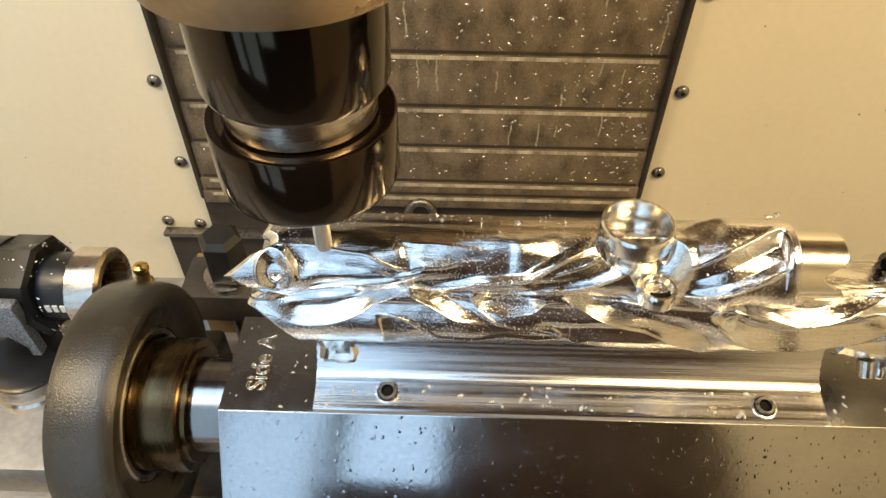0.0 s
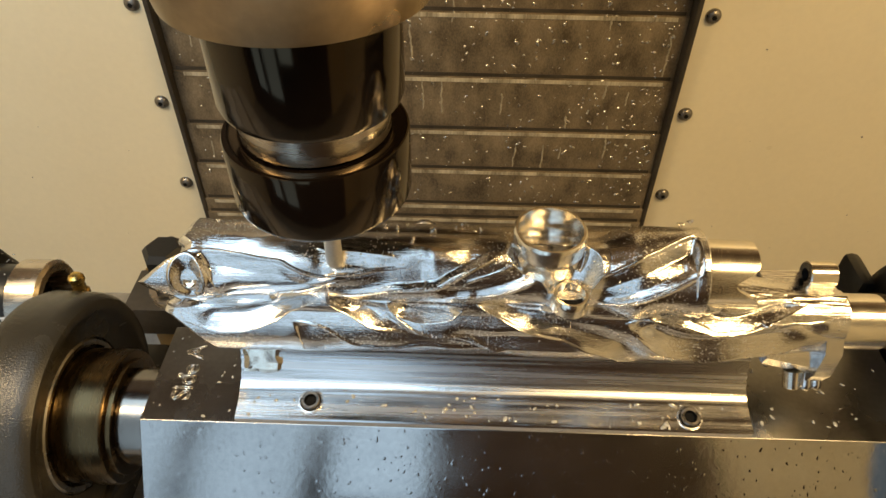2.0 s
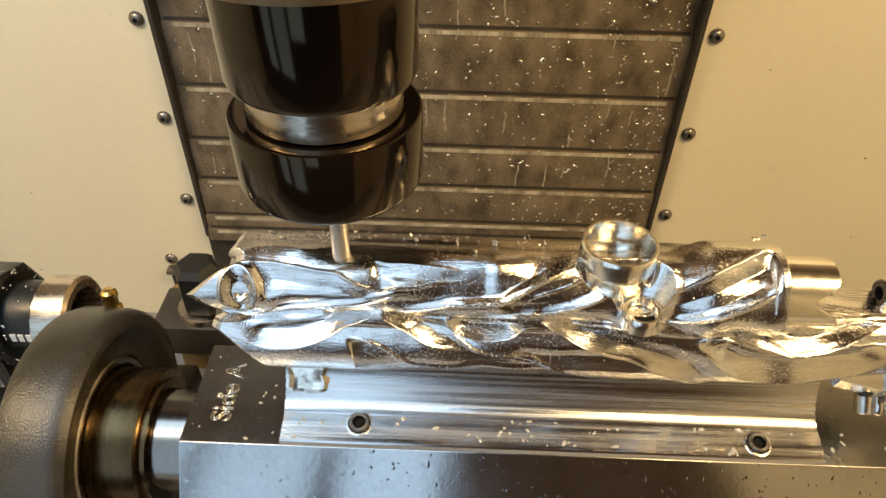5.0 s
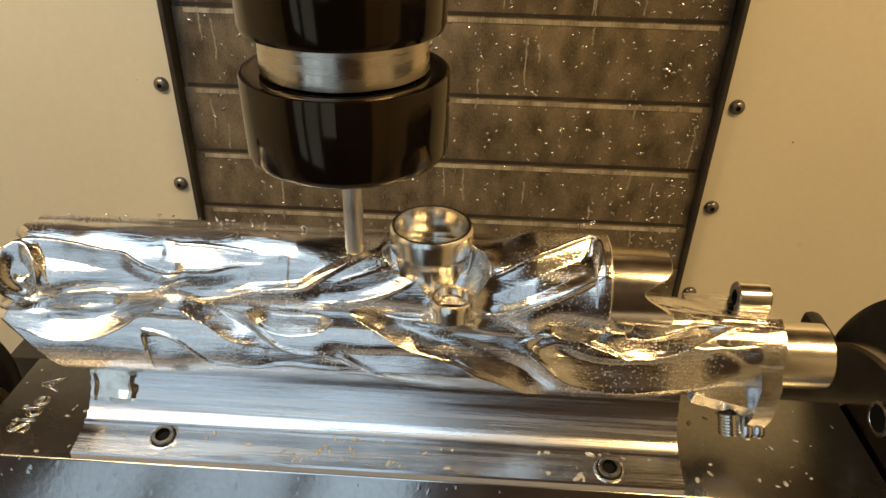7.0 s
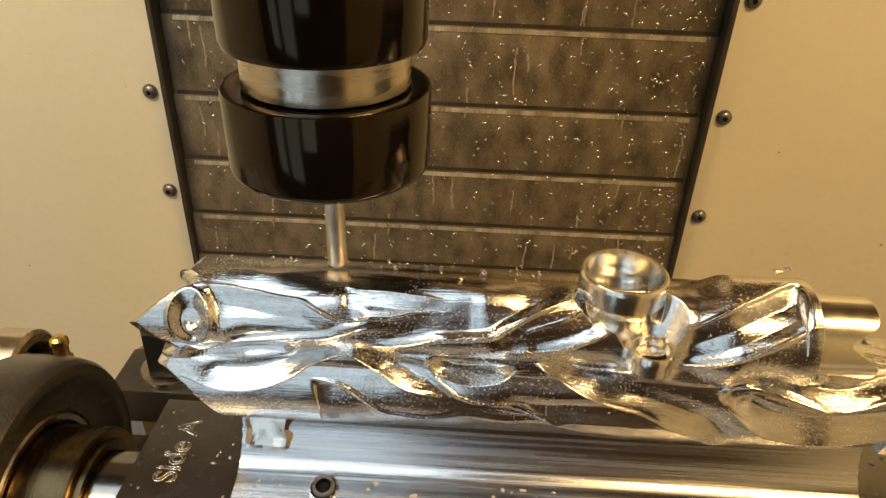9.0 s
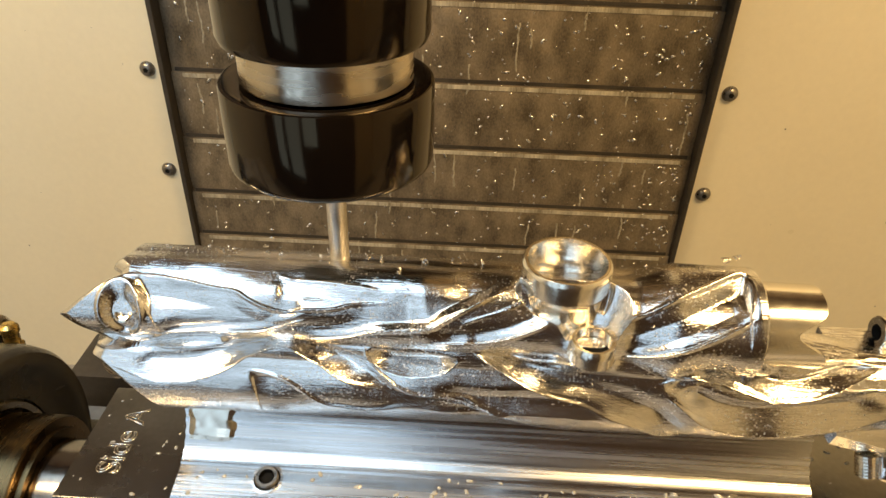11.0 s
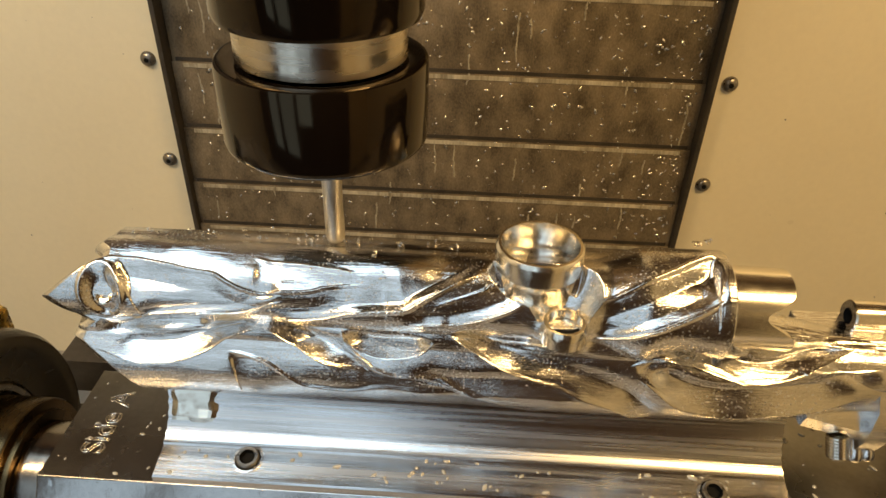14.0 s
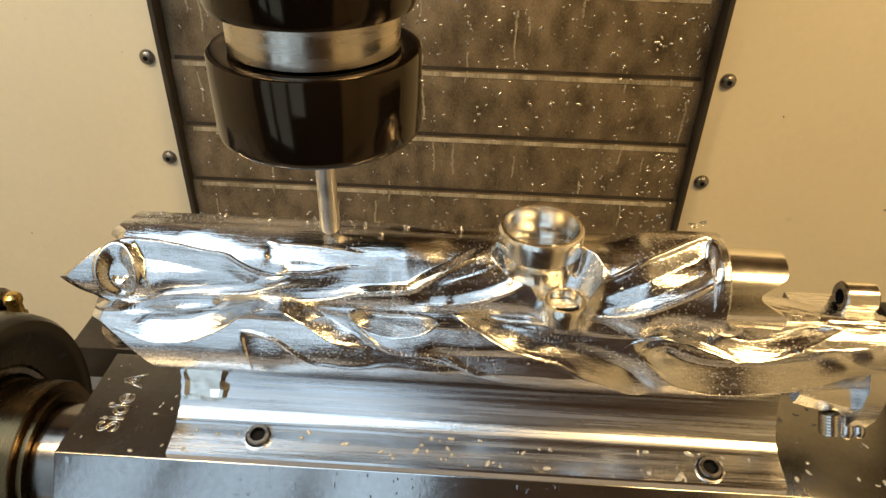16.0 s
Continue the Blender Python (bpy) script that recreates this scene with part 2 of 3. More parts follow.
structure("ceiling_back", box(-0.79, 0.02, 0.085, 0.50, 1.30, 1.32), UNSEEN_DARK, "unseen roof behind the open top, made dark for the reflections")
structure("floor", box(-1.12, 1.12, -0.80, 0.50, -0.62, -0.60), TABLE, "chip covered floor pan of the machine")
# unseen front, added to bound the light openings and darken reflections
structure("wall_front_middle", box(-0.02, 0.56, -0.82, -0.80, -0.60, 1.30), UNSEEN_DARK, "unseen front door, made dark for the reflections")
# unseen cream reflector that gives the part its gold highlights
structure("wall_front_right", box(0.56, 1.12, -0.82, -0.80, -0.60, 1.30), CREAM, "unseen cream front panel, added for warm reflections")
structure("wall_front_left", box(-1.12, -0.79, -0.82, -0.80, -0.60, 1.30), UNSEEN_DARK, "unseen front panel, made dark for the reflections")
structure("wall_front_upper", box(-0.79, -0.02, -0.82, -0.80, 1.21, 1.30), UNSEEN_DARK, "unseen dark panel that ends the front light at the top")
structure("wall_front_sill", box(-0.25, -0.02, -0.82, -0.80, -0.30, 0.05), UNSEEN_DARK, "unseen dark panel that ends the right front light below")
structure("wall_front_lower", box(-0.79, -0.02, -0.82, -0.80, -0.60, -0.3005), UNSEEN_DARK, "unseen dark panel that ends the front light below")
# added strips that put dark gaps into the reflected openings
for x in (-0.54, -0.25):
    structure("trim_door_post", box(x - 0.02, x + 0.02, -0.7995, -0.785, -0.30, 1.21), UNSEEN_DARK, "unseen dark strip that parts the front lights")
# flat dark panels: the shade of the gap below the cover as colour
structure("wall_below_cover", box(-0.2675, 0.2835, 0.466, 0.50, -0.213, -0.154), RAIL_SHADE, "dark panel under the way cover, the gap's shade in its colour")
structure("wall_below_recess", box(-0.330, 0.2835, 0.464, 0.50, -0.60, -0.2135), RAIL_SHADE, "dark panel under the way cover, the gap's shade in its colour")

# way cover: telescoping plates, each lower plate in front of the one above
cover = thing("way_cover", "dirty grey steel telescopic way cover with coolant streaks", "way cover", (0, 0.49, 0))
LEDGES = (0.84, 0.70, 0.58, 0.47, 0.38, 0.29, 0.203, 0.123, 0.052, -0.013, -0.066, -0.117, -0.136, -0.150)
for i, (top, low) in enumerate(zip(LEDGES, LEDGES[1:])):
    face = 0.006 - 0.0032 * i
    b = box(-0.262, 0.2775, face, 0.008, low - 0.004, top, 0.0009, 2)
    part("cover_plate", b, SLAT, cover)
    # pale strip: worn edge plus the highlight along the ledge
    part("worn_lip", box(-0.250, 0.266, face - 0.0008, face - 0.0001, top - 0.0050, top - 0.0006), LIT_LIP, cover, "worn plate edge, brightened for the light it catches")
    if i:
        # dark strip drawn as the shadow at the step between two plates
        part("grime_line", box(-0.258, 0.2735, face + 0.0025, face + 0.0031, top + 0.0003, top + 0.0042), RAIL_SHADE, cover, "dark strip for the shadow over the plate edge")
for x0, x1 in ((-0.2675, -0.2625), (0.278, 0.283)):
    part("side_rail", box(x0, x1, -0.030, 0.008, -0.150, 0.84, 0.0008), RAIL_SHADE, cover, "black edge rail")

sill = tagged(part("sill_bar", box(-0.330, 0.05, 0.452, 0.4655, -0.212, -0.206, 0.001), BOLT), "dull steel bar on the recess under the cover", "bar")


def wall_bolt():
    b = thing("wall_bolt", "dull steel button head bolt on the cream wall", "bolt", group="wall bolts")
    part("bolt_head", lathe([(0, 0.0055), (0.0035, 0.0052), (0.0065, 0.0036), (0.0078, 0.0012), (0.0080, 0.0)], axis="y", turn=Matrix.Rotation(radians(90), 4, "X"), seg=24), BOLT, b)
    part("socket", lathe([(0, 0.0057), (0.0026, 0.0057), (0.0028, 0.0050)], turn=Matrix.Rotation(radians(90), 4, "X"), seg=6), HOLE_SHADE, b)
    return b


first = wall_bolt()
spots = [(x, 0.0125 + 0.1131 * k) for x in (-0.2843, 0.2992) for k in range(-1, 6)] + [(-0.3274, -0.200), (-0.2853, -0.204)]
first.matrix_basis = pose(spots[0][0], 0.472, spots[0][1])
for x, z in spots[1:]:
    copy_thing(first, pose(x, 0.472, z))

eye_bolt = tagged(part("lifting_eye", bmesh.new(), BOLT), "small steel lifting eye under the way cover", "eye bolt")
b = bmesh.new()
for k in range(25):
    a = math.pi * k / 24
    m = Matrix.Translation((0.010 + 0.016 * math.cos(a), 0.455, -0.165 + 0.022 * math.sin(a)))
    bmesh.ops.create_icosphere(b, subdivisions=2, radius=0.0055, matrix=m)
b.to_mesh(eye_bolt.data)
b.free()
eye_bolt.data.polygons.foreach_set("use_smooth", [True] * len(eye_bolt.data.polygons))

# ---- spindle ----
spindle = thing("spindle_head", "black and bronze milling spindle with a collet chuck and cutter", "spindle", (0, 0, 0.30))
part("spindle_nose", lathe([(0, 0.16), (0.075, 0.16), (0.075, 0.085), (0.060, 0.072), (0.0465, 0.066), (0.0425, 0.060), (0.0400, 0.0475), (0.0350, 0.0460), (0, 0.0460)], seg=96), BRONZE, spindle, "worn bronze-brown spindle nose")
# out of view: stands for the head, blocks light and darkens reflections
part("head_casting", box(-0.088, 0.088, -0.088, 0.45, 0.161, 0.60, 0.012, 3), UNSEEN_DARK, spindle, "unseen spindle head block, added to stop light and reflect dark")
part("chuck_body", lathe([(0, 0.0458), (0.0298, 0.0458), (0.0302, 0.0445), (0.0302, 0.0142), (0.0294, 0.0121), (0.0262, 0.0118), (0, 0.0118)], seg=96), BLACK, spindle, "gloss black chuck body")
part("collar", lathe([(0, 0.0116), (0.0252, 0.0116), (0.0252, 0.0003), (0, 0.0003)], seg=96), COLLAR, spindle, "bright ground steel collar")
part("clamping_nut", lathe([(0.0240, -0.0012), (0.0302, 0.0), (0.0312, -0.0004), (0.0315, -0.0012), (0.0315, -0.0238), (0.0311, -0.0252), (0.0302, -0.0261), (0.0292, -0.0264), (0.0090, -0.0264), (0.0085, -0.024), (0, -0.024)], seg=96), BLACK, spindle, "gloss black clamping nut")
part("cutter", lathe([(0.0033, -0.0235), (0.0033, -0.0640), (0.0030, -0.0652), (0.0020, -0.0662), (0, -0.0666)], seg=32), CARBIDE, spindle, "ball nosed carbide cutter")

# ---- the machine table and what rides on it ----
MOVERS = []


def rides(ob):
    MOVERS.append(ob)
    return ob


table = rides(thing("machine_table", "worn grey iron machine table with tee slots", "machine table", (0.1, 0.02, 0)))
for y0, y1 in ((-0.20, -0.125), (-0.109, -0.035), (-0.019, 0.055), (0.071, 0.140)):
    part("table_strip", box(-0.55, 0.50, y0, y1, 0.005, 0.035, 0.001), TABLE, table)
part("table_bed", box(-0.55, 0.50, -0.20, 0.140, -0.03, 0.0048), TABLE, table)

block = rides(thing("fixture_block", "ground steel fixture block engraved Side A", "fixture block", (0.12, 0.004, 0.11)))
HEX = [(-0.0276, 0.040), (-0.0525, 0.0015), (-0.0276, -0.040), (0.0276, -0.040), (0.0525, 0.0015), (0.0276, 0.040)]
hexagon = prism(HEX, -0.1755, 0.182)
bmesh.ops.bevel(hexagon, geom=hexagon.edges[:], offset=0.0006, segments=2, affect="EDGES", profile=0.6)
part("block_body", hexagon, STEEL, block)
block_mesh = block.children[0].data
# the sloped front gets the lighter steel, standing for the light on it
block_mesh.materials.append(LITFACE)
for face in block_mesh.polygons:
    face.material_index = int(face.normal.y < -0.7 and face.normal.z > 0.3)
font = bpy.data.curves.new("engraving", "FONT")
font.body, font.size, font.fill_mode, font.bevel_depth = "Side A", 0.0125, "NONE", 0.00028
tmp = new("engraving", font)
bpy.context.view_layer.update()
text_mesh = bpy.data.meshes.new_from_object(tmp.evaluated_get(bpy.context.evaluated_depsgraph_get()))
bpy.data.objects.remove(tmp)
text_mesh.materials.clear()
text_mesh.materials.append(ENGRAVE)
letters = new("engraving", text_mesh)
letters.parent = block
letters.matrix_basis = pose(-0.1565, -0.0165, 0.0401, 0, 0, 90)
tagged(letters, "engraved letters Side A")

# stock that the part is milled from: a land with two screws, a hollow, and a web under the part
stock = rides(thing("aluminium_stock", "milled aluminium stock bolted onto the steel block", "stock", (0.1, 0, 0.15)))
outline = [(-0.0235, 0.0003), (-0.0235, 0.0030), (-0.0230, 0.0038), (-0.0110, 0.0062), (-0.0104, 0.0070)]
outline += [(-0.0104 + 0.0135 * math.sin(a) ** 1.15, 0.0070 + 0.0235 * (1 - math.cos(a)) ** 0.92) for a in [radians(v) for v in range(6, 91, 6)]]
outline += [(0.0045, 0.0315), (0.0045, 0.036), (0.024, 0.036), (0.030, 0.012), (0.030, 0.0003)]
part("stock_body", prism(outline, -0.1112, 0.1222, 2, 0.0002), RAW, stock, sharp=25)
random.seed(4)
b = bmesh.new()
bmesh.ops.create_grid(b, x_segments=7, y_segments=5, size=0.5)
for v in b.verts:
    u, w = v.co.x + 0.5, v.co.y + 0.5
    inner = 0.01 < u < 0.99 and 0.01 < w < 0.99
    a = radians(30 + 45 * w)
    off = random.uniform(0.0004, 0.0018) if inner else -0.0006
    x = -0.1110 + 0.0200 * u + inner * random.uniform(-0.0015, 0.0015)
    v.co = Vector((x, -0.0104 + 0.0135 * math.sin(a) ** 1.15 - 0.8 * off, 0.0070 + 0.0235 * (1 - math.cos(a)) ** 0.92 + 0.5 * off))
part("broken_step", b, TUBE, stock, "bright faceted step at the stock's end", sharp=12)


def socket_screw(at):
    s = rides(thing("socket_screw", "black socket head screw in a counterbore", "screw", at, group="stock screws"))
    part("counterbore", lathe([(0.0056, 0.0), (0.0056, 0.0008), (0.0049, 0.0009), (0.0047, 0.0001), (0, 0.0001)], seg=40), RAW, s, "bright counterbore edge")
    part("gap", lathe([(0.0049, 0.0004), (0.0040, 0.0004)], seg=40), HOLE_SHADE, s)
    part("screw_head", lathe([(0.0043, 0.0003), (0.0043, 0.0019), (0.0039, 0.0024), (0.0029, 0.0024)], seg=40), BOLT, s)
    part("hex_socket", lathe([(0.0030, 0.0024), (0.0027, 0.0005), (0.0, 0.0005)], seg=6), HOLE_SHADE, s)
    return s


for x, y, z in ((0.0224, -0.0148, 0.1551), (0.1948, -0.0172, 0.1547)):
    socket_screw((x, y, z)).rotation_euler = (radians(11), 0, 0)

# ---- the milled part ----
Y0, Z0 = 0.009, 0.206


def ease(a, b, x):
    u = np.clip((x - a) / (b - a), 0, 1)
    return u * u * (3 - 2 * u)


def reach(x, th):
    """Distance from the part's axis to its skin before fluting: stacked tubes with a lobe behind."""
    k = ease(0.143, 0.162, x) * (1 - ease(0.186, 0.1885, x))
    drop = ease(0.1868, 0.1885, x)
    tail = np.clip((x - 0.1885) / 0.062, 0, 1)
    ru = (0.0147 + 0.0048 * k) * (1 - drop) + drop * (0.0140 - 0.002 * tail)
    zu = (0.2208 + 0.0002 * k) * (1 - drop) + drop * (0.192 + 0.0215 * (1 - tail) ** 6)
    best = np.full(np.broadcast(x, th).shape, 0.004)
    taper = 1 - 0.30 * ease(0.195, 0.252, x)
    lobe = 0.0125 * (1 - drop) + 0.002 * drop
    for cy, cz, r in ((0.0085 + 0 * x, zu, ru), (0.0165 - 0.005 * drop, 0.2215 - 0.02 * drop, lobe), (0.0085 + 0 * x, 0.2080 - 0.010 * drop, 0.0135 - 0.002 * drop), (0.0115 + 0 * x, 0.1930 + 0 * x, 0.0211 * taper)):
        dy, dz = cy - Y0, cz - Z0
        along = dy * np.cos(th) + dz * np.sin(th)
        q = along ** 2 - dy ** 2 - dz ** 2 + r ** 2
        best = np.where(q > 0, np.maximum(best, along + np.sqrt(np.maximum(q, 0))), best)
    return best


# flutes: depth, run-out, side on which the metal is cut away, then (x in mm, degrees round the axis)
FLUTES = [
    (0.0019, 0.0065, 1, [(-28, 113), (-20, 107), (-10, 105), (-1, 107), (8, 110), (16, 112), (21, 117), (26, 121), (32, 123), (42, 122), (49, 120), (55, 116), (62, 114), (72, 113)]),
    (0.0009, 0.0050, 1, [(29, 98), (35, 101), (45, 102), (55, 104), (66, 106)]),
    (0.0019, 0.0050, -1, [(-12, 152), (-3, 146), (7, 142), (15, 140), (24, 138), (30, 133), (36, 128), (42, 125)]),
    (0.0022, 0.0060, 1, [(-26, 155), (-18, 160), (-12, 155), (-5, 147), (2, 144), (9, 142), (16, 142)]),
    (0.0022, 0.0065, -1, [(-32, 189), (-23, 196), (-16, 202), (-8, 203), (1, 200), (8, 193), (14, 184), (20, 170), (27, 158), (31, 156), (35, 158), (41, 173), (49, 189), (56, 198), (65, 205), (73, 209)]),
    (0.0022, 0.0070, 1, [(18, 195), (21, 193), (27, 195), (33, 201), (39, 211), (45, 220), (54, 223), (63, 224), (73, 223), (87, 226), (101, 228), (115, 232), (130, 233)]),
    (0.0012, 0.0040, -1, [(81, 214), (92, 217), (101, 218), (112, 217), (122, 217), (133, 218), (144, 220)]),
    (0.0024, 0.0050, 1, [(58, 157), (61, 184), (68, 198), (70, 201), (77, 206), (86, 208), (93, 211), (99, 217), (108, 222), (119, 226)]),
    (0.0022, 0.0060, -1, [(59, 150), (61, 171), (65, 182), (71, 186), (78, 186), (86, 180), (91, 162)]),
    (0.0022, 0.0070, -1, [(95, 148), (100, 161), (108, 181), (117, 194), (123, 201), (132, 208), (143, 215), (153, 223), (163, 235), (173, 245)]),
    (0.0016, 0.0050, 1, [(107, 155), (114, 160), (122, 160), (130, 157), (141, 158)]),
    (0.0020, 0.0060, -1, [(31, 142), (42, 143), (53, 139), (62, 133), (71, 131), (80, 129), (85, 123), (91, 116), (99, 107), (109, 97)]),
    (0.0016, 0.0050, -1, [(77, 141), (89, 140), (99, 137), (107, 132), (114, 126), (120, 120)]),
    (0.0010, 0.0040, 1, [(90, 127), (97, 122), (104, 117), (111, 110), (115, 106)]),
    (0.0022, 0.0080, 1, [(137, 120), (148, 116), (158, 109), (169, 99), (179, 90), (184, 90)]),
    (0.0020, 0.0060, -1, [(140, 145), (152, 142), (161, 136), (170, 128), (177, 121), (184, 114)]),
    (0.0027, 0.0060, -1, [(157, 167), (170, 163), (182, 181), (193, 190), (202, 194), (210, 192), (219, 183), (229, 167), (236, 147)]),
    (0.0020, 0.0050, 1, [(157, 189), (163, 179), (170, 168), (179, 177), (188, 186), (195, 194), (202, 202)]),
    (0.0027, 0.0060, -1, [(160, 195), (169, 208), (178, 218), (190, 223), (201, 222), (212, 222), (227, 225), (241, 224)]),
    (0.0014, 0.0050, 1, [(210, 191), (217, 187), (225, 194), (234, 194), (245, 189)]),
]


# panes that slope away from a crease: depth, width, then (x in mm, degrees round the axis)
RAMPS = [
    (0.0021, 0.0070, [(-22, 102), (-16, 92), (-4, 89), (6, 92), (27, 83), (40, 85), (55, 90), (71, 95), (77, 96), (88, 100)]),
    (0.0016, 0.0060, [(143, 86), (152, 87), (163, 84), (174, 86), (183, 83)]),
]


def smooth_line(points, n=10):
    """Points along a curve that passes smoothly through a few."""
    p = np.array(points, float)
    p = np.vstack([2 * p[0] - p[1], p, 2 * p[-1] - p[-2]])
    out = []
    for i in range(1, len(p) - 2):
        for u in np.linspace(0, 1, n, endpoint=False):
            a, b_, c, d = p[i - 1], p[i], p[i + 1], p[i + 2]
            out.append(0.5 * (2 * b_ + (c - a) * u + (2 * a - 5 * b_ + 4 * c - d) * u ** 2 + (3 * b_ - a - 3 * c + d) * u ** 3))
    out.append(p[-2])
    return np.array(out)


def carve(x, s, depth, run, side, points, width=0.0034, lip=0.30, taper=0.18):
    """How deep one flute cuts at (x, s): a sharp edge on its line, running out smoothly on one side."""
    line = smooth_line(points)
    line = np.stack([line[:, 0] * 0.001, np.radians(line[:, 1]) * 0.021], 1)
    best = np.full(x.shape, 1.0)
    sign = np.ones(x.shape)
    fade = np.ones(x.shape)
    n = len(line) - 1
    for i in range(n):
        a, d = line[i], line[i + 1] - line[i]
        u = np.clip(((x - a[0]) * d[0] + (s - a[1]) * d[1]) / (d @ d + 1e-12), 0, 1)
        ex, es = x - a[0] - u * d[0], s - a[1] - u * d[1]
        dist = np.hypot(ex, es)
        near = dist < best
        best = np.where(near, dist, best)
        sign = np.where(near, np.sign(d[0] * es - d[1] * ex), sign)
        q = (i + u) / n
        fade = np.where(near, ease(0.0, taper, np.minimum(q, 1 - q)), fade)
    signed = best * sign * side
    wall = np.clip((signed + 0.0002) / width, 0, 1)
    wall = 1 - (1 - wall) ** 1.25
    crest = lip * np.exp(-((signed + 0.0006) / 0.00045) ** 2)
    return depth * fade * (wall * np.exp(-(np.maximum(signed - 0.5 * width, 0) / (1.15 * run)) ** 2) - crest)


def milled_skin():
    nx, nt = 1050, 440
    th = np.radians(np.interp(np.linspace(0, 1, nt), (0, 0.07, 0.93, 1), (20, 78, 252, 300)))[None, :]
    u = np.linspace(0, 1, nx)[:, None]
    deg = np.degrees(th)
    start = np.interp(deg, (20, 80, 92, 97, 103, 112, 132, 150, 160, 172, 188, 205, 222, 240, 300), (-0.0245, -0.0265, -0.0270, -0.0235, -0.0230, -0.0310, -0.0425, -0.0345, -0.0300, -0.0335, -0.0355, -0.0285, -0.0225, -0.019, -0.018))
    x = start + u * (0.2535 - start)
    th = th + 0 * x
    s = th * 0.021
    r = reach(x, th)
    middle = x.mean(axis=1)

    def local(*flute):
        """The flute's cut, worked out only along the stretch of the part that it reaches."""
        xs = [p[0] * 0.001 for p in flute[3]]
        out, k = np.zeros(x.shape), (middle > min(xs) - 0.02) & (middle < max(xs) + 0.02)
        out[k] = carve(x[k], s[k], *flute)
        return out

    shallow = [0.62 if f[2] > 0 and f[3][len(f[3]) // 2][1] > 165 else 1.0 for f in FLUTES]
    cuts = [w * local(*f) for w, f in zip(shallow, FLUTES)]
    cut = sum(np.maximum(c, 0) ** 3 for c in cuts) ** (1 / 3) + sum(np.minimum(c, 0) for c in cuts)
    low = ease(150, 165, np.degrees(th))
    cut = (1.55 + 0.45 * low) * cut + sum(local(d, 0.010, 1, p, w, 0.0, 0.20) for d, w, p in RAMPS)
    cut = cut * (1 - 0.8 * ease(240, 256, np.degrees(th)))
    # dished eye near one end
    e = np.hypot(x + 0.0208, (th - radians(130)) * 0.0185)
    cut = cut * ease(0.006, 0.010, e) + 0.0030 * (1 - ease(0.0034, 0.0064, e)) - 0.0007 * np.exp(-((e - 0.0070) / 0.0007) ** 2)
    # the metal left standing round the small boss
    cut = cut - 0.0046 * np.exp(-(np.hypot(x - 0.1322, (th - radians(151)) * 0.022) / 0.0082) ** 4)
    # milling ripple and hand-sized unevenness
    cut = cut + 0.00012 * np.sin(x * 170 + th * 4) * np.sin(th * 7 + x * 60) + 0.00005 * np.sin(x * 430 - th * 9) * np.sin(th * 13 + x * 210)
    end = x - start
    r = (r - cut) * (0.84 + 0.16 * np.sqrt(np.clip(end / 0.004, 0, 1)))
    y, z = Y0 + r * np.cos(th), Z0 + r * np.sin(th)
    # pocket round the feed tube
    q = np.hypot(x - 0.1245, y - 0.0105)
    floor = 0.2265 + 2.2 * np.maximum(q - 0.0150, 0) + 0.012 * ease(0.002, 0.012, y)
    z = np.where((q < 0.028) & (z > floor), floor, z)
    q = np.hypot(x - 0.1328, y + 0.0080)
    z = np.minimum(z, np.where(q < 0.024, 0.2225 + 1.5 * np.maximum(q - 0.0085, 0), 1.0))
    verts = np.stack([x, y, z], 2).reshape(-1, 3)
    i = np.arange(nx * nt).reshape(nx, nt)
    faces = np.stack([i[:-1, :-1], i[:-1, 1:], i[1:, 1:], i[1:, :-1]], 2).reshape(-1, 4).tolist()
    faces += [i[0].tolist()[::-1], i[-1].tolist(), [*i[:, 0].tolist()], [*i[:, -1].tolist()[::-1]]][:2]
    me = bpy.data.meshes.new("milled_skin")
    me.from_pydata(verts.tolist(), [], faces)
    me.materials.append(POLISH)
    me.polygons.foreach_set("use_smooth", [True] * len(me.polygons))
    me.set_sharp_from_angle(angle=radians(50))
    me.update()
    return me


workpiece = rides(thing("milled_part", "bright aluminium gun body with flame shaped flutes, half milled", "workpiece"))
skin = new("fluted_body", milled_skin())
skin.parent = workpiece
part("feed_tube", lathe([(0.0125, 0.0), (0.0127, 0.0325), (0.0131, 0.0342), (0.0140, 0.0342), (0.0147, 0.0334), (0.0148, 0.0325), (0.0148, 0.0262), (0.0143, 0.0256), (0.0134, 0.0240), (0.0132, 0.0225), (0.0132, 0.0)], (0.1245, 0.0108, 0.2080), seg=80), TUBE, workpiece, "round bored feed tube")
part("tube_floor", lathe([(0.0126, 0), (0, 0)], (0.1245, 0.0108, 0.2085), seg=48), TUBE, workpiece)
part("threaded_boss", lathe([(0.0050, -0.004), (0.0052, -0.0025), (0.0048, -0.0018), (0.0052, -0.0010), (0.0048, -0.0002), (0.0053, 0.0006), (0.0050, 0.0014), (0.0058, 0.0030), (0.0059, 0.0036), (0.0068, 0.0036), (0.0074, 0.0028), (0.0075, 0.0004), (0.0076, -0.0030)], (0.1328, -0.0080, 0.2212), seg=48), TUBE, workpiece, "small threaded boss")
# black disc close under the rim, painted shade for the bore's depth
part("boss_bore", lathe([(0.0051, 0), (0, 0)], (0.1328, -0.0080, 0.2220), seg=32), HOLE_SHADE, workpiece)
